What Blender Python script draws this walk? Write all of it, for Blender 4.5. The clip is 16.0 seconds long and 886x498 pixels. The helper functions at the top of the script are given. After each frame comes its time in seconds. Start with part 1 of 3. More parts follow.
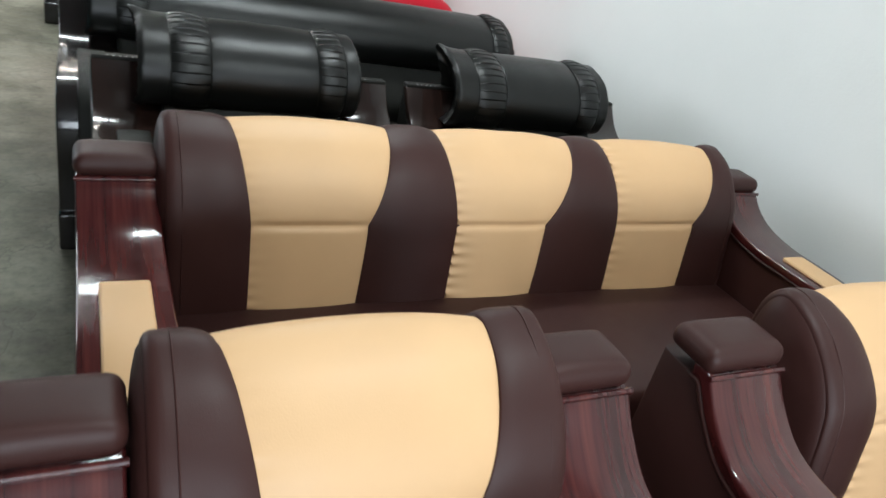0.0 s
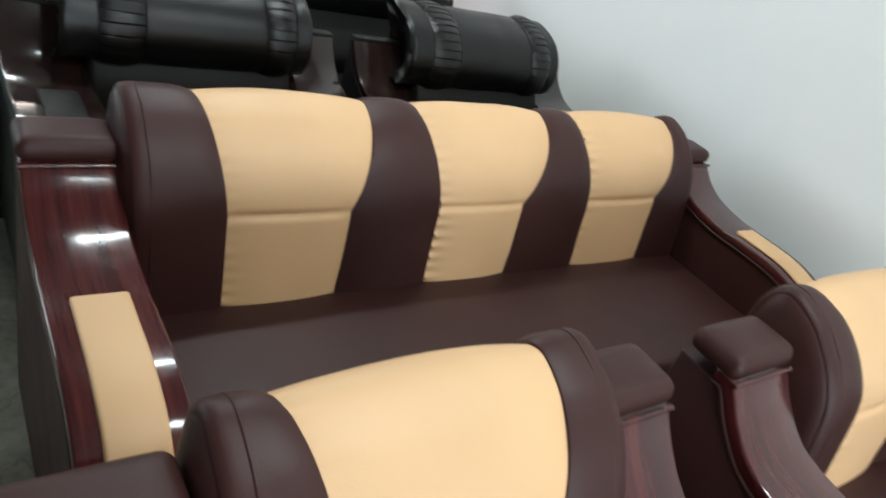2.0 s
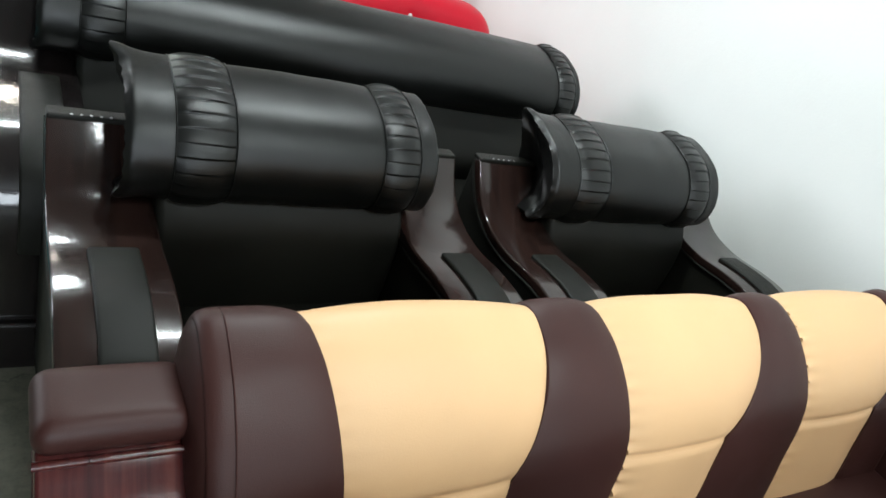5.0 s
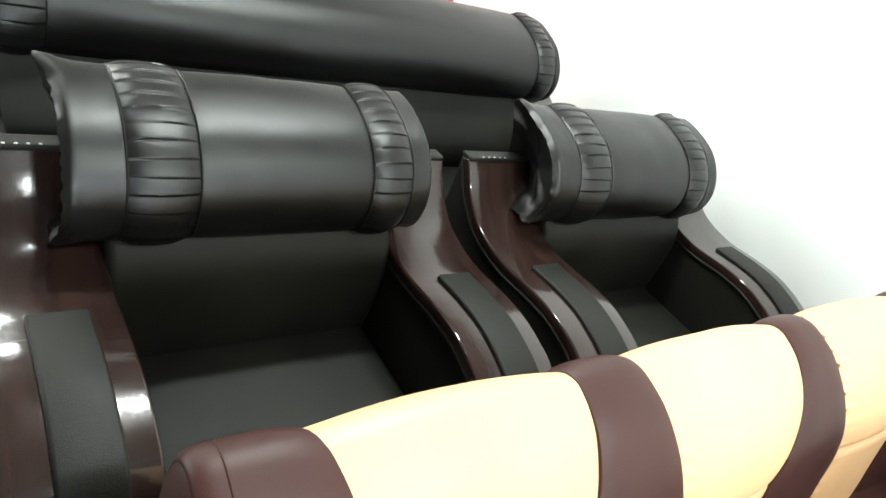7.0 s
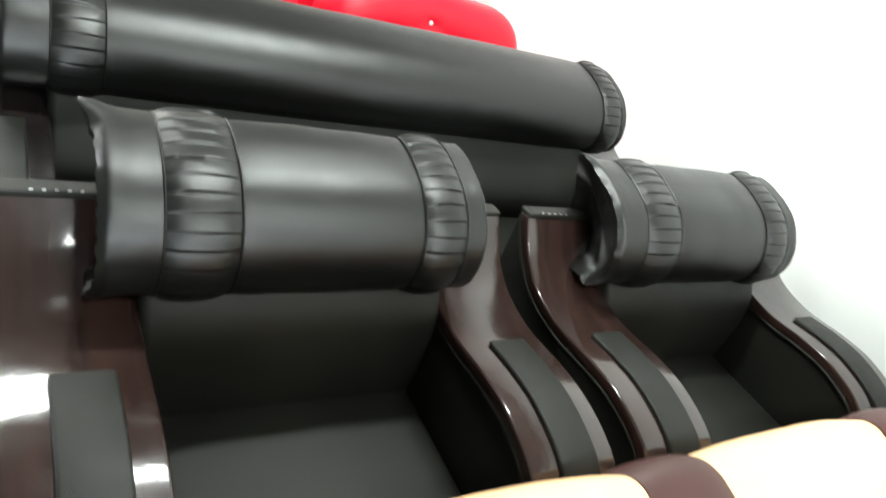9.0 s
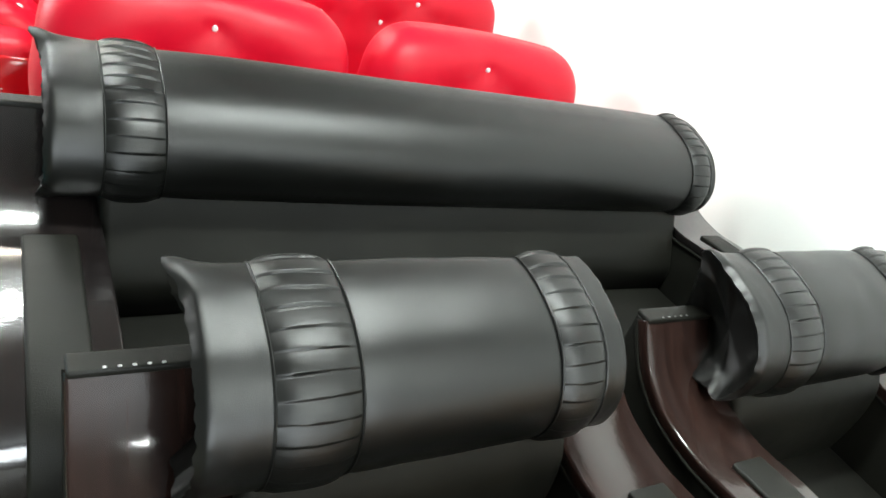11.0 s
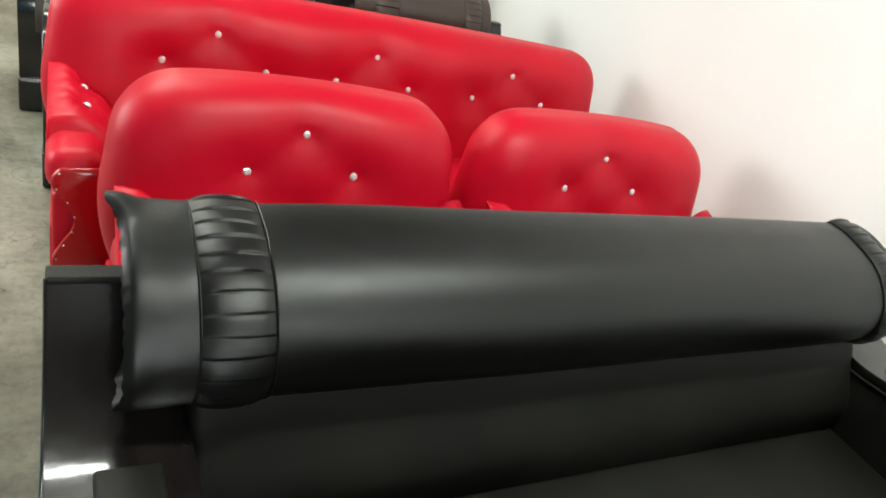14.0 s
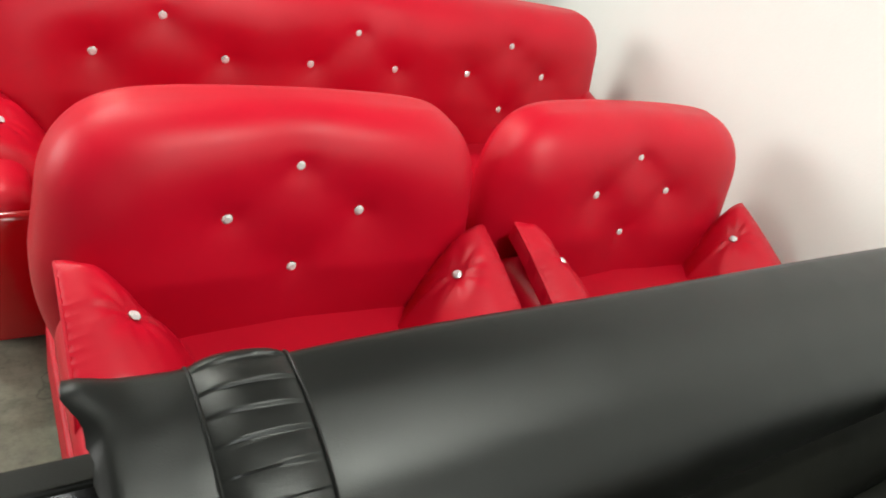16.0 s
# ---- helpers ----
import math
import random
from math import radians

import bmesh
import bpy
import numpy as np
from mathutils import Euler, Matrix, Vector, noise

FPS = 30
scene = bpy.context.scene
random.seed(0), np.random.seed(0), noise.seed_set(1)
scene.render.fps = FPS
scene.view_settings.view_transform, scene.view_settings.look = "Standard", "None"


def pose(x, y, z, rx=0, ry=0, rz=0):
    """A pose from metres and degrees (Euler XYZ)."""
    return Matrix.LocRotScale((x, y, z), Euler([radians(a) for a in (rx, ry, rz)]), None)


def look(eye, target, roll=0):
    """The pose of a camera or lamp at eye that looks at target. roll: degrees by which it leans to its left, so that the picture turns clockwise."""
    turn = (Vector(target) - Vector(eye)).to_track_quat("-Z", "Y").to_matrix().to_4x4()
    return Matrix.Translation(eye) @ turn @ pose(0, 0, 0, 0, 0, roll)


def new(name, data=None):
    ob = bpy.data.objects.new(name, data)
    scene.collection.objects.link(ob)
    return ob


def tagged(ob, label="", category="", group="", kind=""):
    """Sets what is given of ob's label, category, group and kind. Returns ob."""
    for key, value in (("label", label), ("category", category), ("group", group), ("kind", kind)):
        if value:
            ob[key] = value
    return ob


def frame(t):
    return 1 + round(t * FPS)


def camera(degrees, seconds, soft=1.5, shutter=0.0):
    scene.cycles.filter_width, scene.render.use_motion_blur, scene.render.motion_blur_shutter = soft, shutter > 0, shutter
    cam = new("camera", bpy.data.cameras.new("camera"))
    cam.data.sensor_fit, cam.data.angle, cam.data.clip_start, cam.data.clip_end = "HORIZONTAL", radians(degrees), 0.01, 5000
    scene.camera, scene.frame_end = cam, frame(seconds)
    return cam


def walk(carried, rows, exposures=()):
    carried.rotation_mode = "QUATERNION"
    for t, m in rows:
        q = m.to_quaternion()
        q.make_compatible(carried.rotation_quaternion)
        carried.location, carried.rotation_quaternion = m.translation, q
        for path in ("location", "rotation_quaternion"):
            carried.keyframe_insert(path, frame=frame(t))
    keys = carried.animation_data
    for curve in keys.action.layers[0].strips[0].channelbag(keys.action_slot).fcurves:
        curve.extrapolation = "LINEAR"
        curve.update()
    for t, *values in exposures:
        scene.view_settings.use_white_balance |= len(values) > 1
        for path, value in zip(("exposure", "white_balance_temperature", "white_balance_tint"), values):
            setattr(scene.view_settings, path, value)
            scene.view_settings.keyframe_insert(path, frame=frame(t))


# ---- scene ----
cam = camera(64.5, 16.0, soft=1.6, shutter=0.4)
METRES, EYE, TILT, LEAN, TURN = 3.1, 1.48, -28.2, -12.4, -23.9
ROWS = [
    (0.0, 0.0, 0.0, 0.0, 0.0, 0.0, 0.0),
    (0.5, -0.0403, 0.0247, 0.0272, -5.33, -2.01, 2.78),
    (1.0, -0.0634, 0.0309, 0.0346, -10.44, -4.62, 2.16),
    (1.5, -0.0697, 0.0327, 0.0341, -13.09, -7.35, 0.9),
    (2.0, -0.0788, 0.0405, 0.0435, -9.31, -5.64, -0.43),
    (2.5, -0.0937, 0.0688, 0.0596, -3.02, -2.17, -2.79),
    (3.0, -0.1027, 0.1107, 0.0842, 1.65, -1.97, -4.09),
    (3.5, -0.1197, 0.1493, 0.1106, -2.59, -1.66, -3.19),
    (4.0, -0.1478, 0.1812, 0.1331, -5.73, -3.31, -1.49),
    (4.5, -0.1488, 0.2069, 0.1454, -5.85, -3.01, -3.49),
    (5.0, -0.1408, 0.227, 0.1544, -5.55, -3.01, -4.33),
    (7.5, -0.1745, 0.3094, 0.2076, -10.8, -7.68, -2.56),
    (8.0, -0.1569, 0.3093, 0.2002, -7.55, -7.13, -3.87),
    (8.5, -0.149, 0.3088, 0.1957, -7.04, -7.18, -3.84),
    (9.0, -0.1694, 0.3363, 0.2161, -5.7, -4.37, -4.66),
    (9.5, -0.205, 0.3767, 0.257, -6.66, -3.76, -1.64),
    (10.0, -0.2331, 0.394, 0.2697, -6.51, -3.86, -4.16),
    (12.5, -0.2395, 0.4707, 0.3192, -2.79, -3.43, -0.17),
    (13.0, -0.2657, 0.497, 0.3448, -3.87, -1.84, 0.36),
    (13.5, -0.2923, 0.5231, 0.3586, -2.67, -2.93, -1.23),
    (14.0, -0.3011, 0.5396, 0.3682, -1.45, -2.17, -2.59),
    (14.5, -0.2973, 0.5753, 0.3898, -1.16, 0.01, -3.32),
    (15.0, -0.3038, 0.6096, 0.4063, -3.35, -2.88, -3.53),
    (15.5, -0.3359, 0.6447, 0.4311, -6.61, -5.79, -0.88),
    (16.0, -0.3657, 0.6683, 0.4499, -6.56, -8.1, -0.64),
]
# the clip's camera opens up while dark leather fills its view
EXPOSURES = [(0.0, -0.2, 6400, 12), (1.5, -0.25, 6400, 12), (3.0, -0.08, 6430, 11), (5.2, 0.28, 6450, 11), (7.3, 1.25, 6750, 10), (8.5, 1.42, 6750, 10), (9.5, 1.2, 6700, 10), (10.0, 1.15, 6700, 10), (12.5, 0.95, 6850, 10), (14.0, 0.35, 7000, 10), (14.6, 0.24, 7050, 10), (15.4, 0.2, 7100, 10), (16.0, 0.34, 7150, 10)]
walk(cam, [(t, pose(0, 0, EYE, TILT, LEAN, TURN) @ pose(METRES * x, METRES * y, METRES * z, 90 + pitch, roll, yaw)) for t, x, y, z, yaw, pitch, roll in ROWS],
     exposures=EXPOSURES)

# ---- world and lamps ----
world = bpy.data.worlds.new("world")
scene.world = world
world.use_nodes = True
world.node_tree.nodes["Background"].inputs[0].default_value = (0.75, 0.85, 1.0, 1)
world.node_tree.nodes["Background"].inputs[1].default_value = 0.3

WALL_X, LEFT_X, NEAR_Y, FAR_Y, CEIL = 2.27, -3.6, -4.2, 10.5, 3.05


def tube_lamp(name, x, y, watts, colour, length=1.2, width=0.12):
    lamp = bpy.data.lights.new(name, "AREA")
    lamp.shape, lamp.size, lamp.size_y = "RECTANGLE", length, width
    lamp.energy, lamp.color = watts, colour
    ob = new(name, lamp)
    ob.matrix_world = pose(x, y, CEIL - 0.09)
    return ob


COOL, WARM = (0.88, 0.98, 0.97), (1.0, 0.90, 0.78)
TUBES = [(0.95, 0.2, 44, COOL), (0.95, 2.7, 48, COOL), (-0.6, 5.5, 70, COOL), (-0.2, 8.3, 50, WARM)]
for tube in TUBES:
    tube_lamp("tube_light", *tube)


# added fill from an unseen opening across the aisle, for low wall shadows
side_fill = bpy.data.lights.new("side_fill_light", "AREA")
side_fill.shape, side_fill.size, side_fill.size_y, side_fill.energy, side_fill.color = "RECTANGLE", 2.3, 1.4, 120, (0.92, 0.97, 1.0)
new("side_fill_light", side_fill).matrix_world = look((LEFT_X - 0.05, 6.2, 1.65), (2.0, 4.6, 1.1))

# added bluish fill behind the camera for front faces and bolster sheen
rear_fill = bpy.data.lights.new("rear_fill_light", "AREA")
rear_fill.shape, rear_fill.size, rear_fill.size_y, rear_fill.energy, rear_fill.color = "RECTANGLE", 3.7, 1.7, 270, (0.84, 0.94, 1.0)
new("rear_fill_light", rear_fill).matrix_world = look((0.0, NEAR_Y - 0.06, 1.65), (0.0, 3.0, 1.55))


# ---- materials ----
def shader(name):
    m = bpy.data.materials.new(name)
    m.use_nodes = True
    nt = m.node_tree
    return m, nt, nt.nodes["Principled BSDF"]


def coords(nt, scale=(1, 1, 1)):
    tc = nt.nodes.new("ShaderNodeTexCoord")
    mp = nt.nodes.new("ShaderNodeMapping")
    mp.inputs["Scale"].default_value = scale
    nt.links.new(tc.outputs["Object"], mp.inputs["Vector"])
    return mp.outputs["Vector"]


def noise_node(nt, vec, scale, detail=4.0, rough=0.5):
    n = nt.nodes.new("ShaderNodeTexNoise")
    n.inputs["Scale"].default_value, n.inputs["Detail"].default_value, n.inputs["Roughness"].default_value = scale, detail, rough
    nt.links.new(vec, n.inputs["Vector"])
    return n.outputs["Fac"]


def ramp(nt, fac, stops):
    r = nt.nodes.new("ShaderNodeValToRGB")
    while len(r.color_ramp.elements) < len(stops):
        r.color_ramp.elements.new(0.5)
    for e, (p, c) in zip(r.color_ramp.elements, stops):
        e.position = p
        e.color = (*c, 1) if not isinstance(c, float) else (c, c, c, 1)
    nt.links.new(fac, r.inputs["Fac"])
    return r.outputs["Color"]


def bump(nt, height, strength, distance, after=None):
    b = nt.nodes.new("ShaderNodeBump")
    b.inputs["Strength"].default_value, b.inputs["Distance"].default_value = strength, distance
    nt.links.new(height, b.inputs["Height"])
    if after:
        nt.links.new(after, b.inputs["Normal"])
    return b.outputs["Normal"]


def leather(name, colour, rough, grain=420, grain_depth=0.0005, wrinkle=0.0015, spec=0.5, vary=0.12):
    """Leatherette: pebbled grain, soft wrinkles, slight wear in colour and gloss."""
    m, nt, p = shader(name)
    v = coords(nt)
    big = noise_node(nt, v, 3.5, 5)
    dark = tuple(c * (1 - vary) for c in colour)
    lite = tuple(min(1, c * (1 + vary)) for c in colour)
    nt.links.new(ramp(nt, big, [(0.3, dark), (0.7, lite)]), p.inputs["Base Color"])
    fine = noise_node(nt, v, 14, 3, 0.5)
    nt.links.new(ramp(nt, fine, [(0.3, rough - 0.03), (0.7, rough + 0.04)]), p.inputs["Roughness"])
    n1 = bump(nt, noise_node(nt, v, 9, 3), 0.5, wrinkle)
    nt.links.new(bump(nt, noise_node(nt, v, grain, 2, 0.5), 0.5, grain_depth, n1), p.inputs["Normal"])
    p.inputs["Specular IOR Level"].default_value = spec
    return m


def lacquer(name, dark, mid, lite, coat=0.8):
    """Lacquered wood with the grain running along the arm."""
    m, nt, p = shader(name)
    v = coords(nt, (1, 0.035, 0.035))
    w = noise_node(nt, v, 95, 8, 0.62)
    streak = noise_node(nt, v, 22, 4, 0.5)
    mix = nt.nodes.new("ShaderNodeMath")
    mix.operation = "MULTIPLY_ADD"
    mix.inputs[1].default_value = 0.45
    nt.links.new(streak, mix.inputs[0])
    half = nt.nodes.new("ShaderNodeMath")
    half.operation = "MULTIPLY"
    half.inputs[1].default_value = 0.55
    nt.links.new(w, half.inputs[0])
    nt.links.new(half.outputs[0], mix.inputs[2])
    nt.links.new(ramp(nt, mix.outputs[0], [(0.32, dark), (0.5, mid), (0.68, lite)]), p.inputs["Base Color"])
    v2 = coords(nt)
    nt.links.new(ramp(nt, noise_node(nt, v2, 30, 5), [(0.3, 0.16), (0.7, 0.26)]), p.inputs["Roughness"])
    n1 = bump(nt, noise_node(nt, v2, 14, 3), 0.35, 0.0025)
    n2 = bump(nt, noise_node(nt, v2, 90, 4, 0.6), 0.22, 0.0010, n1)
    nt.links.new(n2, p.inputs["Normal"])
    nt.links.new(n2, p.inputs["Coat Normal"])
    p.inputs["Specular IOR Level"].default_value = 0.2
    p.inputs["Coat Weight"].default_value = coat
    p.inputs["Coat Roughness"].default_value = 0.08
    return m


def plaster(name, colour, depth=0.002):
    m, nt, p = shader(name)
    v = coords(nt)
    lo = tuple(c * 0.95 for c in colour)
    nt.links.new(ramp(nt, noise_node(nt, v, 1.3, 6, 0.6), [(0.3, lo), (0.7, colour)]), p.inputs["Base Color"])
    p.inputs["Roughness"].default_value = 0.55
    n1 = bump(nt, noise_node(nt, v, 6, 3), 0.4, 0.006)
    nt.links.new(bump(nt, noise_node(nt, v, 120, 4), 0.3, depth, n1), p.inputs["Normal"])
    return m


def concrete(name):
    """Trowelled screed: broad patches, streaks, hairline cracks, drips and dust."""
    m, nt, p = shader(name)
    v = coords(nt)
    stains = noise_node(nt, v, 1.5, 9, 0.66)
    trowel = noise_node(nt, coords(nt, (1, 2.6, 1)), 6.5, 8, 0.66)
    dust = noise_node(nt, v, 38, 6, 0.7)
    base = ramp(nt, stains, [(0.34, (0.100, 0.096, 0.068)), (0.46, (0.165, 0.160, 0.118)), (0.53, (0.225, 0.220, 0.168)), (0.68, (0.300, 0.292, 0.230))])

    def times(a, b, amount):
        mul = nt.nodes.new("ShaderNodeMix")
        mul.data_type, mul.blend_type = "RGBA", "MULTIPLY"
        mul.inputs["Factor"].default_value = amount
        nt.links.new(a, mul.inputs["A"])
        nt.links.new(b, mul.inputs["B"])
        return mul.outputs["Result"]

    col = times(base, ramp(nt, trowel, [(0.36, 0.80), (0.5, 1.0), (0.66, 1.10)]), 0.85)
    col = times(col, ramp(nt, dust, [(0.34, 0.72), (0.5, 1.0), (0.68, 1.12)]), 0.8)
    # hairline cracks and trowel lines, bent by noise
    warp = nt.nodes.new("ShaderNodeVectorMath")
    warp.operation = "ADD"
    nz = nt.nodes.new("ShaderNodeTexNoise")
    nz.inputs["Scale"].default_value = 3.0
    nz.inputs["Detail"].default_value = 6.0
    nt.links.new(v, nz.inputs["Vector"])
    nt.links.new(v, warp.inputs[0])
    nt.links.new(nz.outputs["Color"], warp.inputs[1])
    vo = nt.nodes.new("ShaderNodeTexVoronoi")
    vo.feature = "DISTANCE_TO_EDGE"
    vo.inputs["Scale"].default_value = 1.6
    nt.links.new(warp.outputs[0], vo.inputs["Vector"])
    col = times(col, ramp(nt, vo.outputs["Distance"], [(0.0, 0.55), (0.012, 1.0)]), 0.7)
    spots = nt.nodes.new("ShaderNodeTexVoronoi")
    spots.inputs["Scale"].default_value = 5.0
    nt.links.new(warp.outputs[0], spots.inputs["Vector"])
    col = times(col, ramp(nt, spots.outputs["Distance"], [(0.03, 0.45), (0.07, 1.0)]), 0.7)
    nt.links.new(col, p.inputs["Base Color"])
    nt.links.new(ramp(nt, trowel, [(0.3, 0.45), (0.7, 0.72)]), p.inputs["Roughness"])
    p.inputs["Specular IOR Level"].default_value = 0.3
    nt.links.new(bump(nt, dust, 0.3, 0.002), p.inputs["Normal"])
    return m


def plain(name, colour, rough, metal=0.0):
    m, nt, p = shader(name)
    v = coords(nt)
    lo = tuple(c * 0.85 for c in colour)
    nt.links.new(ramp(nt, noise_node(nt, v, 40, 4), [(0.3, lo), (0.7, colour)]), p.inputs["Base Color"])
    p.inputs["Roughness"].default_value, p.inputs["Metallic"].default_value = rough, metal
    return m


M_BROWN = leather("brown_leather", (0.040, 0.0138, 0.0115), 0.46, grain=600, grain_depth=0.0007, spec=0.29)
M_TAN = leather("tan_leather", (0.70, 0.435, 0.225), 0.5, vary=0.05)
M_BLACK = leather("black_leather", (0.0042, 0.0045, 0.0040), 0.33, grain=800, grain_depth=0.0007, wrinkle=0.0008, spec=0.40)
M_BLACK_MATT = leather("black_upholstery", (0.0080, 0.0081, 0.0062), 0.50, grain=600, grain_depth=0.0014, wrinkle=0.002, spec=0.24, vary=0.35)
M_RED = leather("red_leather", (0.54, 0.0026, 0.019), 0.43, grain_depth=0.0005, wrinkle=0.0018, spec=0.28, vary=0.06)
M_RED_PATENT = leather("red_patent_leather", (0.42, 0.006, 0.010), 0.16, grain_depth=0.0001, wrinkle=0.001, vary=0.06)
M_DARK = leather("dark_brown_leather", (0.058, 0.040, 0.032), 0.42)
M_MAHOG = lacquer("mahogany_lacquer", (0.020, 0.004, 0.004), (0.055, 0.010, 0.010), (0.10, 0.022, 0.018))
M_EBONY = lacquer("dark_walnut_lacquer", (0.009, 0.005, 0.004), (0.018, 0.0095, 0.008), (0.030, 0.015, 0.012), 0.8)
M_JET = lacquer("black_lacquer", (0.006, 0.005, 0.005), (0.010, 0.008, 0.008), (0.016, 0.012, 0.011), 0.8)
M_WALL = plaster("wall_paint", (0.80, 0.81, 0.79))
# unseen ceiling set dark so the black leather mirrors less light
M_CEIL = plaster("low_bounce_ceiling", (0.26, 0.265, 0.26))
# unseen outer walls, likewise kept dark for more contrast
M_GREY = plaster("low_bounce_wall", (0.12, 0.12, 0.115))
M_FLOOR = concrete("polished_concrete")
M_CRYSTAL = plain("crystal", (0.9, 0.9, 0.9), 0.12, 0.25)
M_SILVER = plain("silver_rim", (0.75, 0.74, 0.72), 0.25, 1.0)
M_STEEL = plain("steel_tack", (0.6, 0.6, 0.6), 0.3, 1.0)
M_METAL = plain("white_enamel", (0.7, 0.7, 0.7), 0.4)


# ---- mesh helpers ----
def mesh(name, verts, faces, smooth=True, sharp=50):
    me = bpy.data.meshes.new(name)
    me.from_pydata([tuple(v) for v in verts], [], faces)
    bm = bmesh.new()
    bm.from_mesh(me)
    bmesh.ops.recalc_face_normals(bm, faces=bm.faces)
    bm.to_mesh(me)
    bm.free()
    if smooth:
        me.polygons.foreach_set("use_smooth", [True] * len(me.polygons))
        me.set_sharp_from_angle(angle=radians(sharp))
    return me


def part(name, data, material, parent, label=""):
    ob = new(name, data)
    data.materials.append(material)
    ob.parent = parent
    return tagged(ob, label)


def thing(name, x, y, z, label, category, group="", turn=0):
    ob = new(name)
    ob.empty_display_size = 0.1
    ob.matrix_world = pose(x, y, z, 0, 0, turn)
    return tagged(ob, label, category, group)


def spline(pts, n, closed=False):
    """Catmull-Rom curve through pts, n points evenly spaced along it."""
    pts = [np.array(p, float) for p in pts]
    k = len(pts)
    dense = []
    for i in range(k if closed else k - 1):
        if closed:
            a, b, c, d = pts[i - 1], pts[i], pts[(i + 1) % k], pts[(i + 2) % k]
        else:
            a, b, c, d = pts[max(i - 1, 0)], pts[i], pts[i + 1], pts[min(i + 2, k - 1)]
        for j in range(24):
            t = j / 24
            dense.append(0.5 * (2 * b + (c - a) * t + (2 * a - 5 * b + 4 * c - d) * t * t + (3 * b - a - 3 * c + d) * t ** 3))
    dense.append(pts[0] if closed else pts[-1])
    dense = np.array(dense)
    s = np.concatenate([[0], np.cumsum(np.linalg.norm(np.diff(dense, axis=0), axis=1))])
    want = np.linspace(0, s[-1], n + 1)[:-1] if closed else np.linspace(0, s[-1], n)
    return np.stack([np.interp(want, s, dense[:, i]) for i in range(dense.shape[1])], 1)


def normals2(p, closed=False):
    """Left-hand normals of a line in the plane."""
    if closed:
        d = np.roll(p, -1, 0) - np.roll(p, 1, 0)
    else:
        d = np.gradient(p, axis=0)
    d /= np.maximum(np.linalg.norm(d, axis=1, keepdims=True), 1e-9)
    return np.stack([-d[:, 1], d[:, 0]], 1)


def grid_faces(m, n, closed_n=False, base=0):
    out = []
    for i in range(m - 1):
        for j in range(n if closed_n else n - 1):
            k = (j + 1) % n
            out.append((base + i * n + j, base + i * n + k, base + (i + 1) * n + k, base + (i + 1) * n + j))
    return out


def extrude_x(name, outline, x0, x1, edge=0.008, steps=3):
    """A closed outline in (y, z) drawn out along x, with rounded edges and capped ends."""
    o = np.array(outline, float)
    area = 0.5 * np.sum(o[:, 0] * np.roll(o[:, 1], -1) - np.roll(o[:, 0], -1) * o[:, 1])
    nrm = normals2(o, True) * (1 if area > 0 else -1)
    rings = [(x0 + edge * (1 - math.cos(math.pi / 2 * i / steps)), edge * (1 - math.sin(math.pi / 2 * i / steps))) for i in range(steps + 1)]
    rings += [(x1 - (x - x0), ins) for x, ins in reversed(rings)]
    verts, n = [], len(o)
    for x, ins in rings:
        q = o + nrm * ins
        verts += [(x, y, z) for y, z in q]
    faces = grid_faces(len(rings), n, True)
    faces += [tuple(range(n)), tuple(range((len(rings) - 1) * n, len(rings) * n))]
    return mesh(name, verts, faces)


def tube(name, line, radius, sides=8, material=None):
    """A thin round cord along a line of points."""
    p = np.array(line, float)
    d = np.gradient(p, axis=0)
    d /= np.maximum(np.linalg.norm(d, axis=1, keepdims=True), 1e-9)
    verts = []
    for q, t in zip(p, d):
        ref = np.array([1.0, 0, 0]) if abs(t[0]) < 0.9 else np.array([0, 0, 1.0])
        u = np.cross(t, ref)
        u /= np.linalg.norm(u)
        w = np.cross(t, u)
        for k in range(sides):
            a = 2 * math.pi * k / sides
            verts.append(q + radius * (math.cos(a) * u + math.sin(a) * w))
    faces = grid_faces(len(p), sides, True)
    faces += [tuple(range(sides)), tuple(range((len(p) - 1) * sides, len(p) * sides))]
    return mesh(name, verts, faces)


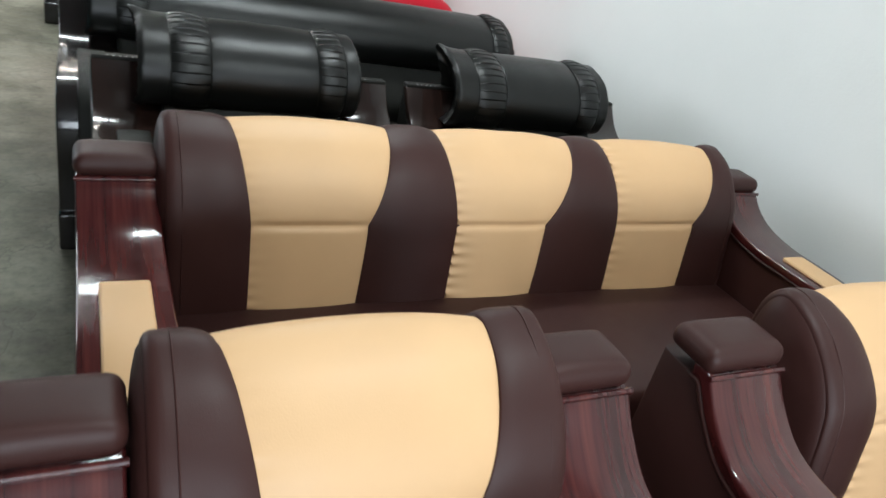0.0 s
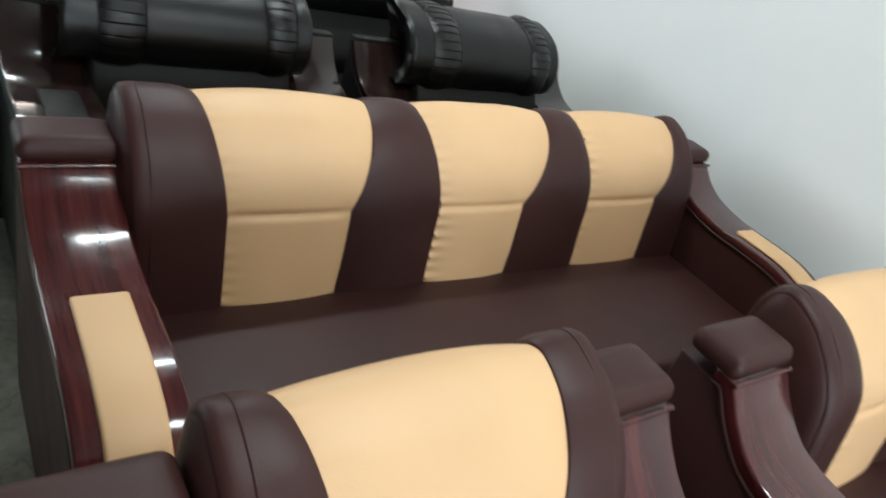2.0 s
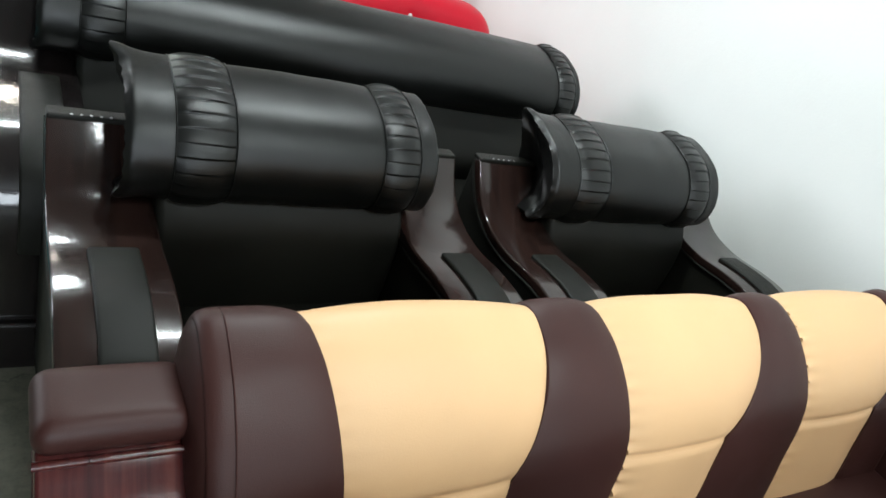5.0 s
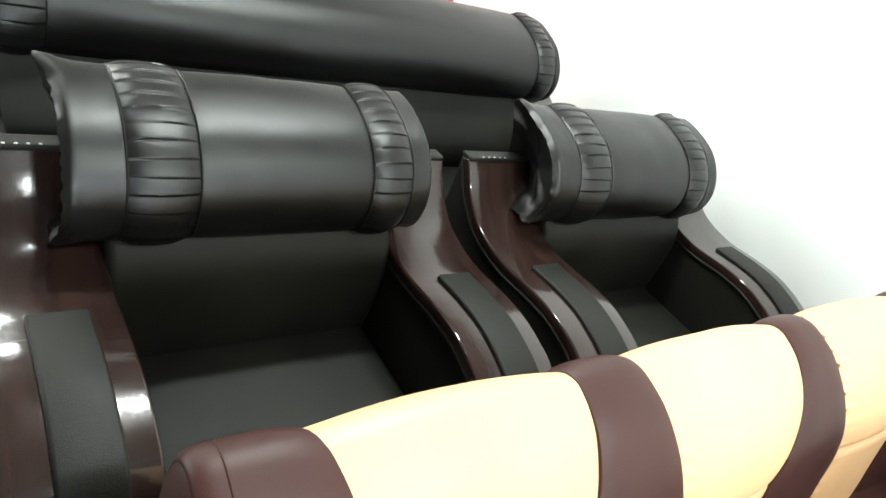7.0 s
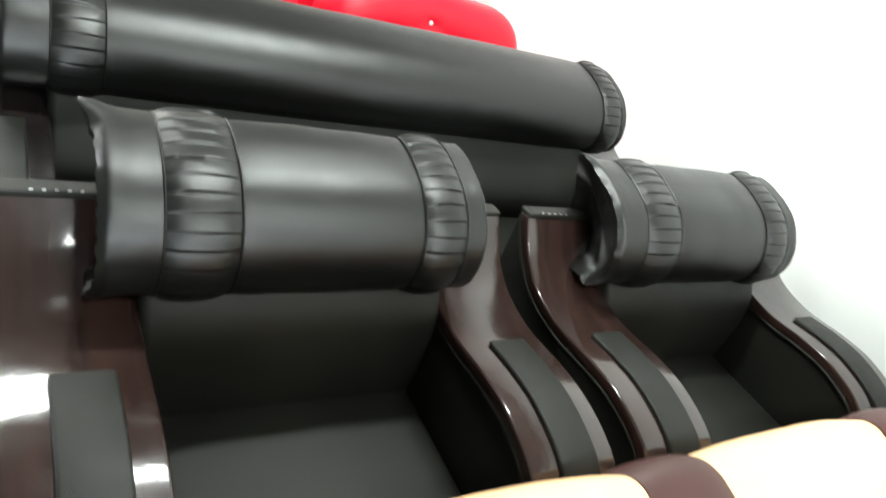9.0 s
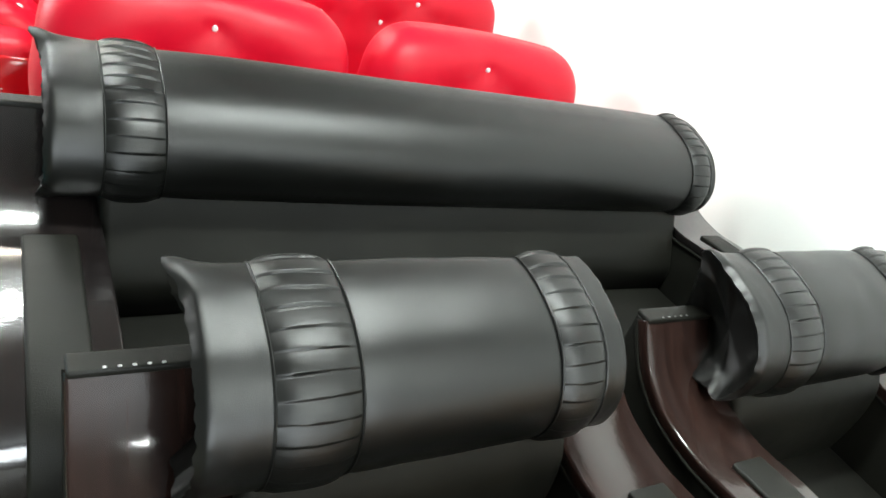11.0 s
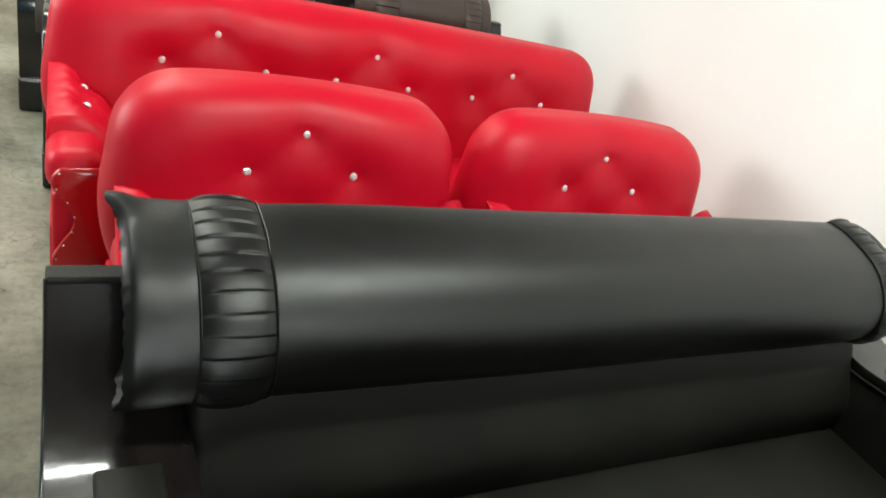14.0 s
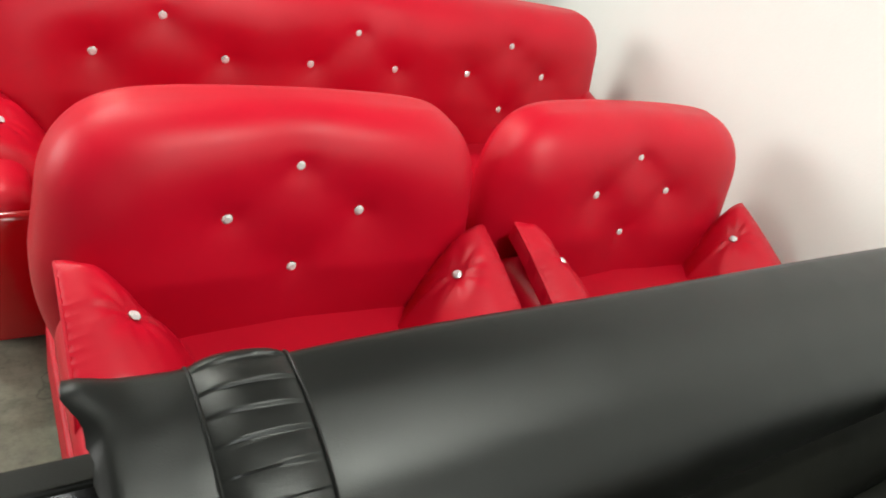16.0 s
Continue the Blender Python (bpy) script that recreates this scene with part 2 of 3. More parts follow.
def rounded_box(name, x0, x1, y0, y1, z0, z1, r, crown=0.0, n=5):
    """A cushion-like block: rounded edges all round, the top swelling by crown."""
    def axis(a, b):
        r_ = min(r, (b - a) / 2 * 0.98)
        left = [a + r_ * (1 - math.cos(math.pi / 2 * i / n)) for i in range(n + 1)]
        mid = list(np.linspace(a + r_, b - r_, 10))[1:-1]
        return left + mid + [a + b - v for v in reversed(left)]

    xs, ys, zs = axis(x0, x1), axis(y0, y1), axis(z0, z1)
    lo, hi = np.array([x0, y0, z0]), np.array([x1, y1, z1])
    rr = np.minimum(r, (hi - lo) / 2 * 0.98)
    verts, index, faces = [], {}, []

    def vert(i, j, k):
        key = (i, j, k)
        if key not in index:
            p = np.array([xs[i], ys[j], zs[k]])
            c = np.clip(p, lo + rr, hi - rr)
            d = (p - c) / rr
            ln = np.linalg.norm(d)
            if ln > 1e-6:
                p = c + d / ln * rr
            u, w = (p[0] - x0) / (x1 - x0), (p[1] - y0) / (y1 - y0)
            f = max(0.0, (1 - (2 * u - 1) ** 4)) * max(0.0, (1 - (2 * w - 1) ** 4))
            if p[2] > (z0 + z1) / 2:
                p = p + np.array([0, 0, crown * f])
            index[key] = len(verts)
            verts.append(p)
        return index[key]

    a, b, c = len(xs), len(ys), len(zs)
    for k in (0, c - 1):
        for i in range(a - 1):
            for j in range(b - 1):
                faces.append((vert(i, j, k), vert(i + 1, j, k), vert(i + 1, j + 1, k), vert(i, j + 1, k)))
    for j in (0, b - 1):
        for i in range(a - 1):
            for k in range(c - 1):
                faces.append((vert(i, j, k), vert(i + 1, j, k), vert(i + 1, j, k + 1), vert(i, j, k + 1)))
    for i in (0, a - 1):
        for j in range(b - 1):
            for k in range(c - 1):
                faces.append((vert(i, j, k), vert(i, j + 1, k), vert(i, j + 1, k + 1), vert(i, j, k + 1)))
    return mesh(name, verts, faces, sharp=80)


# ---- room ----
def slab(name, x0, x1, y0, y1, z0, z1, material, label=""):
    v = [(x, y, z) for x in (x0, x1) for y in (y0, y1) for z in (z0, z1)]
    f = [(0, 1, 3, 2), (4, 6, 7, 5), (0, 4, 5, 1), (2, 3, 7, 6), (0, 2, 6, 4), (1, 5, 7, 3)]
    me = mesh(name, v, f, smooth=False)
    ob = new(name, me)
    me.materials.append(material)
    return tagged(ob, label, "", "", "structure")


slab("floor", LEFT_X, WALL_X, NEAR_Y, FAR_Y, -0.15, 0.0, M_FLOOR, "grey-olive polished concrete floor with dark stains")
slab("wall_east", WALL_X, WALL_X + 0.2, NEAR_Y, FAR_Y, 0.0, CEIL, M_WALL, "white painted plaster wall beside the sofas")
# unseen west wall with an opening added for the side fill lamp
W0, W1, WZ0, WZ1 = 5.0, 7.4, 0.9, 2.4
slab("wall_west_1", LEFT_X - 0.2, LEFT_X, NEAR_Y, W0, 0.0, CEIL, M_GREY, "unseen wall across the aisle, darkened to limit bounced light")
slab("wall_west_2", LEFT_X - 0.2, LEFT_X, W1, FAR_Y, 0.0, CEIL, M_GREY, "unseen wall across the aisle, darkened to limit bounced light")
slab("wall_west_3", LEFT_X - 0.2, LEFT_X, W0, W1, 0.0, WZ0, M_GREY, "plain grey wall below the added light opening")
slab("wall_west_4", LEFT_X - 0.2, LEFT_X, W0, W1, WZ1, CEIL, M_GREY, "plain grey wall above the added light opening")
slab("wall_north", LEFT_X, WALL_X, FAR_Y, FAR_Y + 0.2, 0.0, CEIL, M_WALL, "plain white end wall of the showroom")
# unseen south wall, its opening made up to hold the rear fill
S0, S1, SZ0, SZ1 = -1.9, 1.9, 0.75, 2.55
slab("wall_south_1", LEFT_X, S0, NEAR_Y - 0.2, NEAR_Y, 0.0, CEIL, M_GREY, "unseen dark grey wall beside the added rear opening")
slab("wall_south_2", S1, WALL_X, NEAR_Y - 0.2, NEAR_Y, 0.0, CEIL, M_GREY, "unseen dark grey wall beside the added rear opening")
slab("wall_south_3", S0, S1, NEAR_Y - 0.2, NEAR_Y, 0.0, SZ0, M_GREY, "unseen dark grey wall below the added rear opening")
slab("wall_south_4", S0, S1, NEAR_Y - 0.2, NEAR_Y, SZ1, CEIL, M_GREY, "unseen dark grey wall above the added rear opening")
# unseen ceiling, its dark grey chosen to hold back bounce
slab("ceiling", LEFT_X, WALL_X, NEAR_Y, FAR_Y, CEIL, CEIL + 0.2, M_CEIL, "unseen ceiling, darkened to limit bounced light")


def tube_fixture(x, y):
    t = thing("tube_light_fixture", x, y, CEIL, "white enamelled twin tube light fixture on the ceiling", "ceiling light", "tube lights of the showroom")
    part("housing", rounded_box("housing", -0.64, 0.64, -0.18, 0.18, -0.075, 0.0, 0.01), M_METAL, t)


for tube_spec in TUBES:
    tube_fixture(tube_spec[0], tube_spec[1])


# ---- sofas with lacquered arms ----
ARM_W, WIDE_ARM = 0.172, 0.210


def arm_line(kind, depth, lift=0.0):
    """The arm's top from its rear end forward and down its front, in (y, z)."""
    if kind == "padded":
        pts = [(0.02, 0.752 + lift), (-0.02, 0.748 + lift), (-0.07, 0.704 + 0.6 * lift), (-0.14, 0.670), (-0.25, 0.652), (-0.37, 0.652), (-depth + 0.16, 0.648),
               (-depth + 0.06, 0.615), (-depth + 0.01, 0.55), (-depth, 0.45), (-depth + 0.01, 0.30), (-depth + 0.01, 0.15)]
    else:
        pts = [(0.0, 0.738), (-0.035, 0.69), (-0.075, 0.648), (-0.145, 0.610), (-0.255, 0.595), (-0.385, 0.606), (-depth + 0.17, 0.602),
               (-depth + 0.06, 0.565), (-depth + 0.01, 0.49), (-depth, 0.40), (-depth + 0.01, 0.28), (-depth + 0.01, 0.15)]
    return spline(pts, 64)


def sofa_arm(t, x0, kind, depth, wood, hide, pad_hide, insert_hide, rear, arm_w=ARM_W, lift=0.0):
    x1 = x0 + arm_w
    line = arm_line(kind, depth, lift)
    margin = 0.066 if kind == "bare" else (arm_w - 0.094) / 2
    nrm = normals2(line)
    if nrm[5][1] > 0:
        nrm = -nrm
    inner = line + nrm * 0.028
    arm = part("arm", extrude_x("arm", [*inner, (-depth + 0.03, 0.06), (rear, 0.06), (rear, inner[0][1])], x0 + 0.006, x1 - 0.006, 0.006), hide, t)
    part("wooden_cap", extrude_x("wooden_cap", [*line, *inner[::-1]], x0, x1, 0.006), wood, arm, "lacquered wood arm top")
    for x in (x0 + 0.004, x1 - 0.004):
        part("piping", tube("piping", [(x, y, z) for y, z in line + nrm * 0.031], 0.0055), hide, arm)
    # upholstered insert lying in the wood
    s = [i for i, (y, z) in enumerate(line) if y < (-0.30 if kind == 'padded' else -0.285) and z > 0.34]
    seg = line[s[0]:s[-1]]
    sn = nrm[s[0]:s[-1]]
    up = seg - sn * 0.010
    part("arm_insert", extrude_x("arm_insert", [*up, *(seg + sn * 0.004)[::-1]], x0 + margin, x0 + margin + 0.095, 0.007), insert_hide, arm, "upholstered arm insert")
    # plinth under the arm's front
    part("plinth", rounded_box("plinth", x0 - 0.004, x1 + 0.004, -depth - 0.012, -depth + 0.2, 0.0, 0.15, 0.012), wood, arm)
    part("rear_foot", rounded_box("rear_foot", x0 + 0.02, x1 - 0.02, rear - 0.1, rear - 0.02, 0.0, 0.07, 0.008), wood, arm)
    if kind == "padded":
        part("arm_pad", rounded_box("arm_pad", x0 - 0.005, x1 + 0.004, -0.022, rear - 0.004, 0.744 + lift, 0.792 + lift, 0.022, 0.008), pad_hide, arm, "rounded leather arm pad")
        part("pad_piping", tube("pad_piping", [(x, -0.026, 0.746 + lift) for x in np.linspace(x0 - 0.003, x1 + 0.003, 6)], 0.006), wood, arm)
    else:
        part("top_edge", rounded_box("top_edge", x0 + 0.002, x1 - 0.002, -0.006, rear, 0.728, 0.742, 0.005), hide, arm)
        for k in range(5 if wood is M_EBONY else 0):
            part("tack", rounded_box("tack", x0 + 0.045 + k * 0.019, x0 + 0.051 + k * 0.019, -0.002, 0.002, 0.7405, 0.7435, 0.0014, n=2), M_STEEL, arm)
    return arm


def sofa_shell(t, w, depth, seat_z, back_y, rear, top, hide, wood, arm_w=ARM_W):
    """Seat, base and rear panel between the arms."""
    a, b = arm_w - 0.008, w - arm_w + 0.008
    part("seat", rounded_box("seat", a, b, -depth + 0.02, back_y + 0.05, 0.22, seat_z, 0.03, 0.012), hide, t, "smooth leather seat cushion")
    part("base", rounded_box("base", a, b, -depth + 0.04, rear - 0.02, 0.06, 0.24, 0.01), hide, t)
    part("rear_panel", rounded_box("rear_panel", a - 0.1, b + 0.1, rear - 0.05, rear, 0.07, top, 0.012), hide, t)


def band(name, prof, left, right, puff, gather=0.0, crease=None, nu=14, depth=0.03, left_gather=True, seed=0, ends=(0, 0)):
    """A strip of upholstery over the profile (y, z): left and right give its edges along it; the edges tuck in."""
    n = len(prof)
    nrm = normals2(prof)
    if nrm[n // 2][1] < 0:
        nrm = -nrm
    su = np.concatenate([[0.0, 0.0], 0.5 - 0.5 * np.cos(np.linspace(0, math.pi, nu)), [1.0, 1.0]])
    sink = np.concatenate([[depth, 0.012], np.zeros(nu), [0.012, depth]])
    rng = np.random.RandomState(seed)
    phase = rng.rand(6) * 6.28
    verts = []
    for s, d in zip(su, sink):
        for j in range(n):
            v = j / (n - 1)
            lx, rx = left(v), right(v)
            x = lx + (rx - lx) * s
            side_end = ends[0] if s < 0.5 else ends[1]
            off = puff * 0.25 - (0.3 * d + 0.012 * abs(2 * s - 1) ** 9 if side_end else d + puff * abs(2 * s - 1) ** 3.0)
            edge = min(s, 1 - s) * (rx - lx)
            if gather:
                side = s < 0.5 if left_gather else s > 0.5
                if side:
                    wave = math.sin(v * 205 + phase[0]) + 0.6 * math.sin(v * 131 + phase[1]) * math.sin(v * 17 + phase[2])
                    amount = gather * math.exp(-edge / 0.016) * (0.35 + 0.65 * max(0.0, math.sin(v * 9 + phase[3])))
                    off += amount * wave
                    x += 0.22 * amount * wave * (1 if s < 0.5 else -1)
            if crease:
                for c, amp, wide in crease:
                    off -= amp * math.exp(-((v - c) / wide) ** 2) * (1 - 0.8 * abs(2 * s - 1) ** 5)
            off += 0.0025 * noise.noise((x * 7, v * 9, seed * 3.1))
            y, z = prof[j] + nrm[j] * off
            verts.append((x, y, z))
    m = len(su)
    return mesh(name, verts, grid_faces(m, n), sharp=75)


def back_profile(n=170):
    return spline([(-0.172, 0.448), (-0.158, 0.525), (-0.142, 0.61), (-0.128, 0.678), (-0.108, 0.738), (-0.067, 0.797), (-0.010, 0.846), (0.045, 0.872),
                   (0.08, 0.878), (0.106, 0.866), (0.124, 0.835), (0.132, 0.78), (0.136, 0.60), (0.136, 0.43)], n)


def end_cap(name, prof, x, sign, bulge=0.03):
    """The padded end of a back cushion: the profile closed by a domed face."""
    c = prof.mean(axis=0)
    rings, verts = 6, []
    n = len(prof)
    for i in range(rings):
        f = i / (rings - 1)
        for p in prof:
            q = c + (p - c) * (0.03 + 0.97 * math.cos(f * math.pi / 2) if f < 1 else 0.03)
            verts.append((x + sign * (bulge * math.sin(f * math.pi / 2)), *q))
    faces = grid_faces(rings, n, True) + [tuple(range((rings - 1) * n, rings * n))]
    return mesh(name, verts, faces, sharp=80)


SEAM_V = 0.232


def striped_back(t, x0, x1, tans, ruched):
    """A back cushion in brown with tan panels; tans: (left, right) along the crest, the seam and the seat."""
    prof = back_profile()
    back = part("backrest", extrude_x("backrest", prof[2:-2] * np.array([0.93, 0.97]) + np.array([0.003, 0.012]), x0 + 0.03, x1 - 0.03, 0.02), M_BROWN, t)

    def taper(x, seam, bottom, power, drift):
        """A panel edge that runs from the crest to its place at the seam and on to the seat."""
        def f(v):
            if v > 0.52:
                return x - drift * min(1.0, (v - 0.52) / 0.08)
            k = max(0.0, min(1.0, (0.52 - v) / (0.52 - SEAM_V))) ** power
            low = max(0.0, (SEAM_V - v) / SEAM_V)
            return x + (seam - x) * k + (bottom - seam) * low ** 1.3
        return f

    edges = []
    for (a, b), (sa, sb), (la, lb) in tans:
        edges.append((taper(a, sa, la, 0.75, 0.022), taper(b, sb, lb, 2.0, 0.014)))
    prev = lambda v: x0
    for i, (l, r) in enumerate(edges + [(lambda v: x1, None)]):
        part("brown_band", band("brown_band", prof, prev, l, 0.008, gather=0.0, crease=None, seed=i, ends=(i == 0, r is None)), M_BROWN, back)
        if r:
            part("tan_panel", band("tan_panel", prof, l, r, 0.013, gather=0.0075 if i or ruched else 0.003, crease=[(SEAM_V, 0.009, 0.008)], nu=26, seed=40 + i), M_TAN, back, "tan leather panel with a stitched cross seam")
            prev = r
    for x, s in ((x0, -1), (x1, 1)):
        nr = normals2(prof)
        nr = nr if nr[len(nr) // 2][1] > 0 else -nr
        part("end_cap", end_cap("end_cap", prof - nr * 0.012, x - s * 0.001, s, 0.020), M_BROWN, back)
        ring = [(x - s * 0.034, y, z) for y, z in prof + nr * 0.0016]
        part("seam_piping", tube("seam_piping", ring, 0.0014, 6), M_BROWN, back)


def brown_seat(name, x, y, z, w, back, tans, label, category, group="", ruched=False, arm_w=ARM_W, lift=0.0):
    t = thing(name, x, y, 0, label, category, group)
    for ax in (0.0, w - arm_w):
        sofa_arm(t, ax, "padded", 0.66, M_MAHOG, M_BROWN, M_BROWN, M_TAN, 0.10, arm_w, lift)
    sofa_shell(t, w, 0.64, 0.462, -0.19, 0.145, 0.62, M_BROWN, M_MAHOG, arm_w)
    striped_back(t, back[0], back[1], tans, ruched)
    if z != 1.0:
        t.scale = (1, 1, z)
    return t


brown_seat("armchair", -0.145, 0.685, 1.025, 0.955, (0.200, 0.790), [((0.290, 0.690), (0.338, 0.640), (0.326, 0.600))],
           "brown and tan leather armchair with mahogany arms", "armchair", "brown and tan sofa set", arm_w=0.180, lift=0.030)
brown_seat("armchair", 0.998, 0.685, 1.025, 1.080, (0.265, 0.894), [((0.366, 0.806), (0.422, 0.742), (0.404, 0.697))],
           "brown and tan leather armchair with mahogany arms", "armchair", "brown and tan sofa set", True, 0.190, 0.030)
brown_seat("three_seat_sofa", -0.025, 1.59, 0.985, 2.145, (0.178, 1.969),
           [((0.327, 0.736), (0.366, 0.660), (0.366, 0.645)), ((0.880, 1.324), (0.914, 1.206), (0.906, 1.188)), ((1.446, 1.902), (1.464, 1.786), (1.458, 1.772))],
           "brown three-seat leather sofa with tan striped back", "sofa", "brown and tan sofa set")


# ---- sofas with bolster headrests ----
def pillow_profile(ky, kz, n=96):
    pts = [(-0.145, 0.640), (-0.19, 0.676), (-0.205, 0.738), (-0.185, 0.802), (-0.13, 0.857), (-0.05, 0.887), (0.012, 0.894), (0.037, 0.884), (0.045, 0.84), (0.045, 0.74), (0.03, 0.66), (-0.05, 0.628)]
    return spline([(y * ky + kz, z) for y, z in pts], n, True)


def bolster(t, x0, x1, pleats, ky, kz, hide, seed=0):
    """A bolster headrest with two pleated bands and gathered ends."""
    prof = pillow_profile(ky, kz)
    n = len(prof)
    c = prof.mean(axis=0)
    nrm = normals2(prof, True)
    if np.dot(nrm[20], prof[20] - c) < 0:
        nrm = -nrm
    (p0, p1), (p2, p3) = pleats
    bol = part("headrest", loft_x("headrest", prof, nrm, p1 - 0.002, p2 + 0.002, lambda s, j: 0.004 * (1 - abs(2 * s - 1) ** 8) - 0.002 + 0.0016 * noise.noise((s * 4, j * 0.06, seed)), 40, cap=True), hide, t,
               "padded bolster headrest")
    # plain gathered ends
    for k, (a, b) in enumerate(((x0, p0), (p3, x1))):
        flip = k == 0

        def swell(s, j, flip=flip, k=k):
            e = s if flip else 1 - s
            out = -0.010 * (1 - min(1, e / 0.14)) ** 2
            out += math.exp(-e / 0.10) * (0.0009 * math.sin(j * 2 * math.pi / n * 31 + 2 * math.sin(j * 0.3 + seed)) + 0.0020 * noise.noise((j * 0.45, seed * 2.7, k)))
            return out + 0.001 * noise.noise((s * 3, j * 0.2, seed + k * 5))
        part("gathered_end", loft_x("gathered_end", prof, nrm, a, b, swell, 14, cap=True, ears=(a if flip else None), tuck=(a if flip else b)), hide, bol)
    # pleated bands, each fold lapping over the next
    folds = 28
    for k, (a, b) in enumerate(((p0, p1), (p2, p3))):
        def lap(s, j, k=k):
            u = (j / n * folds + 0.05 * math.sin(2.4 * s + 2.0 * math.floor(j / n * folds))) % 1.0
            u = 1 - u
            fold = 0.0046 * (u ** 0.8) if u < 0.93 else 0.0046 * (1 - u) / 0.07
            dome = 0.009 * (1 - abs(2 * s - 1) ** 2.4)
            return fold * min(1, 7 * s, 7 * (1 - s)) * (1.0 + 0.08 * noise.noise((j * 0.12, s * 1.2, seed))) + dome - 0.001
        part("pleated_band", loft_x("pleated_band", prof, nrm, a, b, lap, 10, fine=5), hide, bol, "pleated band of folded leather")
        for x in (a, b):
            ring = prof + nrm * 0.0004
            ring = np.concatenate([ring, ring[:1]])
            part("piping", tube("piping", [(x, y, z) for y, z in ring], 0.0022, 6), hide, bol)


def loft_x(name, prof, nrm, x0, x1, off, steps, cap=False, fine=1, ears=None, tuck=None):
    """The closed profile drawn out along x, swollen by off(s, j)."""
    n0 = len(prof)
    if fine > 1:
        k = np.arange(n0 * fine) / fine
        ext = lambda a: np.stack([np.interp(k, np.arange(n0 + 1), np.append(a[:, i], a[0, i])) for i in range(2)], 1)
        prof, nrm = ext(prof), ext(nrm)
    n = len(prof)
    verts = []
    for i in range(steps + 1):
        s = i / steps
        x = x0 + (x1 - x0) * s
        for j in range(n):
            y, z = prof[j] + nrm[j] * off(s, j / fine)
            dx = 0.0
            if ears is not None:
                e = s if ears == x0 else 1 - s
                corner = math.exp(-((j / n - 0.50) / 0.035) ** 2) + 0.55 * math.exp(-((j / n - 0.02) / 0.03) ** 2)
                pull = corner * math.exp(-e / 0.16)
                y, z = np.array((y, z)) + nrm[j] * 0.022 * pull
                dx = (-1 if ears == x0 else 1) * 0.020 * pull
                # the hidden back of the cover is cut shorter than its front
                k = (j / n - 0.57) / 0.36
                if 0 < k < 1:
                    dx += (1 if ears == x0 else -1) * 0.055 * math.sin(math.pi * k) * math.exp(-e / 0.3)
            verts.append((x + dx, y, z))
    faces = grid_faces(steps + 1, n, True)
    if cap and tuck:
        # the open end is drawn in: puckered rings running to a shallow hollow
        first = tuck == x0
        rim = np.array(verts[:n] if first else verts[-n:])
        c = rim.mean(axis=0)
        inward = 1 if first else -1
        rings = ((0.985, -0.003), (0.955, 0.002), (0.90, 0.014), (0.80, 0.030), (0.64, 0.042), (0.40, 0.045), (0.06, 0.045))
        for f, d in rings:
            for j, p in enumerate(rim):
                q = c + (p - c) * f
                pucker = 0.0032 * max(0.0, f - 0.8) / 0.2 * noise.noise((j * 0.42, c[0] * 9, 4.2)) + 0.006 * max(0.0, f - 0.75) * math.sin(j * 1.9 + 2.5 * math.sin(j * 0.23))
                verts.append((p[0] * f + c[0] * (1 - f) + inward * (d + pucker), q[1], q[2]))
        start = (steps + 1) * n
        rim_base = 0 if first else steps * n
        faces += [(rim_base + j, rim_base + (j + 1) % n, start + (j + 1) % n, start + j) for j in range(n)]
        faces += grid_faces(len(rings), n, True, start)
        faces += [tuple(range(start + (len(rings) - 1) * n, start + len(rings) * n))]
        faces += [tuple(range(steps * n, (steps + 1) * n)) if first else tuple(range(n))]
    elif cap:
        faces += [tuple(range(n)), tuple(range(steps * n, (steps + 1) * n))]
    return mesh(name, verts, faces, sharp=60)


def bolster_seat(name, x, y, w, depth, pil, pleats, ky, kz, seat_z, back, label, category, group, hide, matt, wood, seed, turn=0):
    t = thing(name, x, y, 0, label, category, group, turn)
    for ax in (0.0, w - WIDE_ARM):
        sofa_arm(t, ax, "bare", depth, wood, matt, matt, matt, 0.035, WIDE_ARM)
    sofa_shell(t, w, depth - 0.02, seat_z, back[1] - 0.01, 0.055, 0.70, matt, wood, WIDE_ARM)
    top, low = back
    prof = [(top, 0.68), (top - 0.045, 0.635), (top - 0.075, 0.575), (low - 0.012, 0.47), (low, seat_z - 0.02), (low + 0.02, seat_z - 0.05), (0.02, seat_z - 0.05), (0.02, 0.68)]
    part("backrest", extrude_x("backrest", spline(prof, 40, True), WIDE_ARM - 0.004, w - WIDE_ARM + 0.004, 0.02), matt, t, "smooth lower back panel")
    bolster(t, pil[0], pil[1], pleats, ky, kz, hide, seed)
    return t


def bolster_set(dx, dy, hide, matt, wood, colour):
    g = colour + " leather sofa set"
    pl = ((0.222, 0.345), (0.698, 0.795))
    for k, (x, w) in enumerate(((0.014, 1.016), (1.114, 1.026))):
        bolster_seat("armchair", x + dx, 2.475 + dy, w, 0.655, (0.130, 0.846), pl, 1.0, 0.0, 0.365, (-0.12, -0.19),
                     colour + " leather armchair with pleated bolster headrest", "armchair", g, hide, matt, wood, 3 + k)
    bolster_seat("three_seat_sofa", -0.092 + dx, 3.270 + dy, 2.150, 0.765, (0.104, 1.994), ((0.203, 0.315), (1.882, 1.968)), 1.10, -0.0325, 0.395, (-0.17, -0.29),
                 "wide " + colour + " leather sofa with long bolster headrest", "sofa", g, hide, matt, M_JET, 9)


bolster_set(0.0, 0.0, M_BLACK, M_BLACK_MATT, M_EBONY, "black")
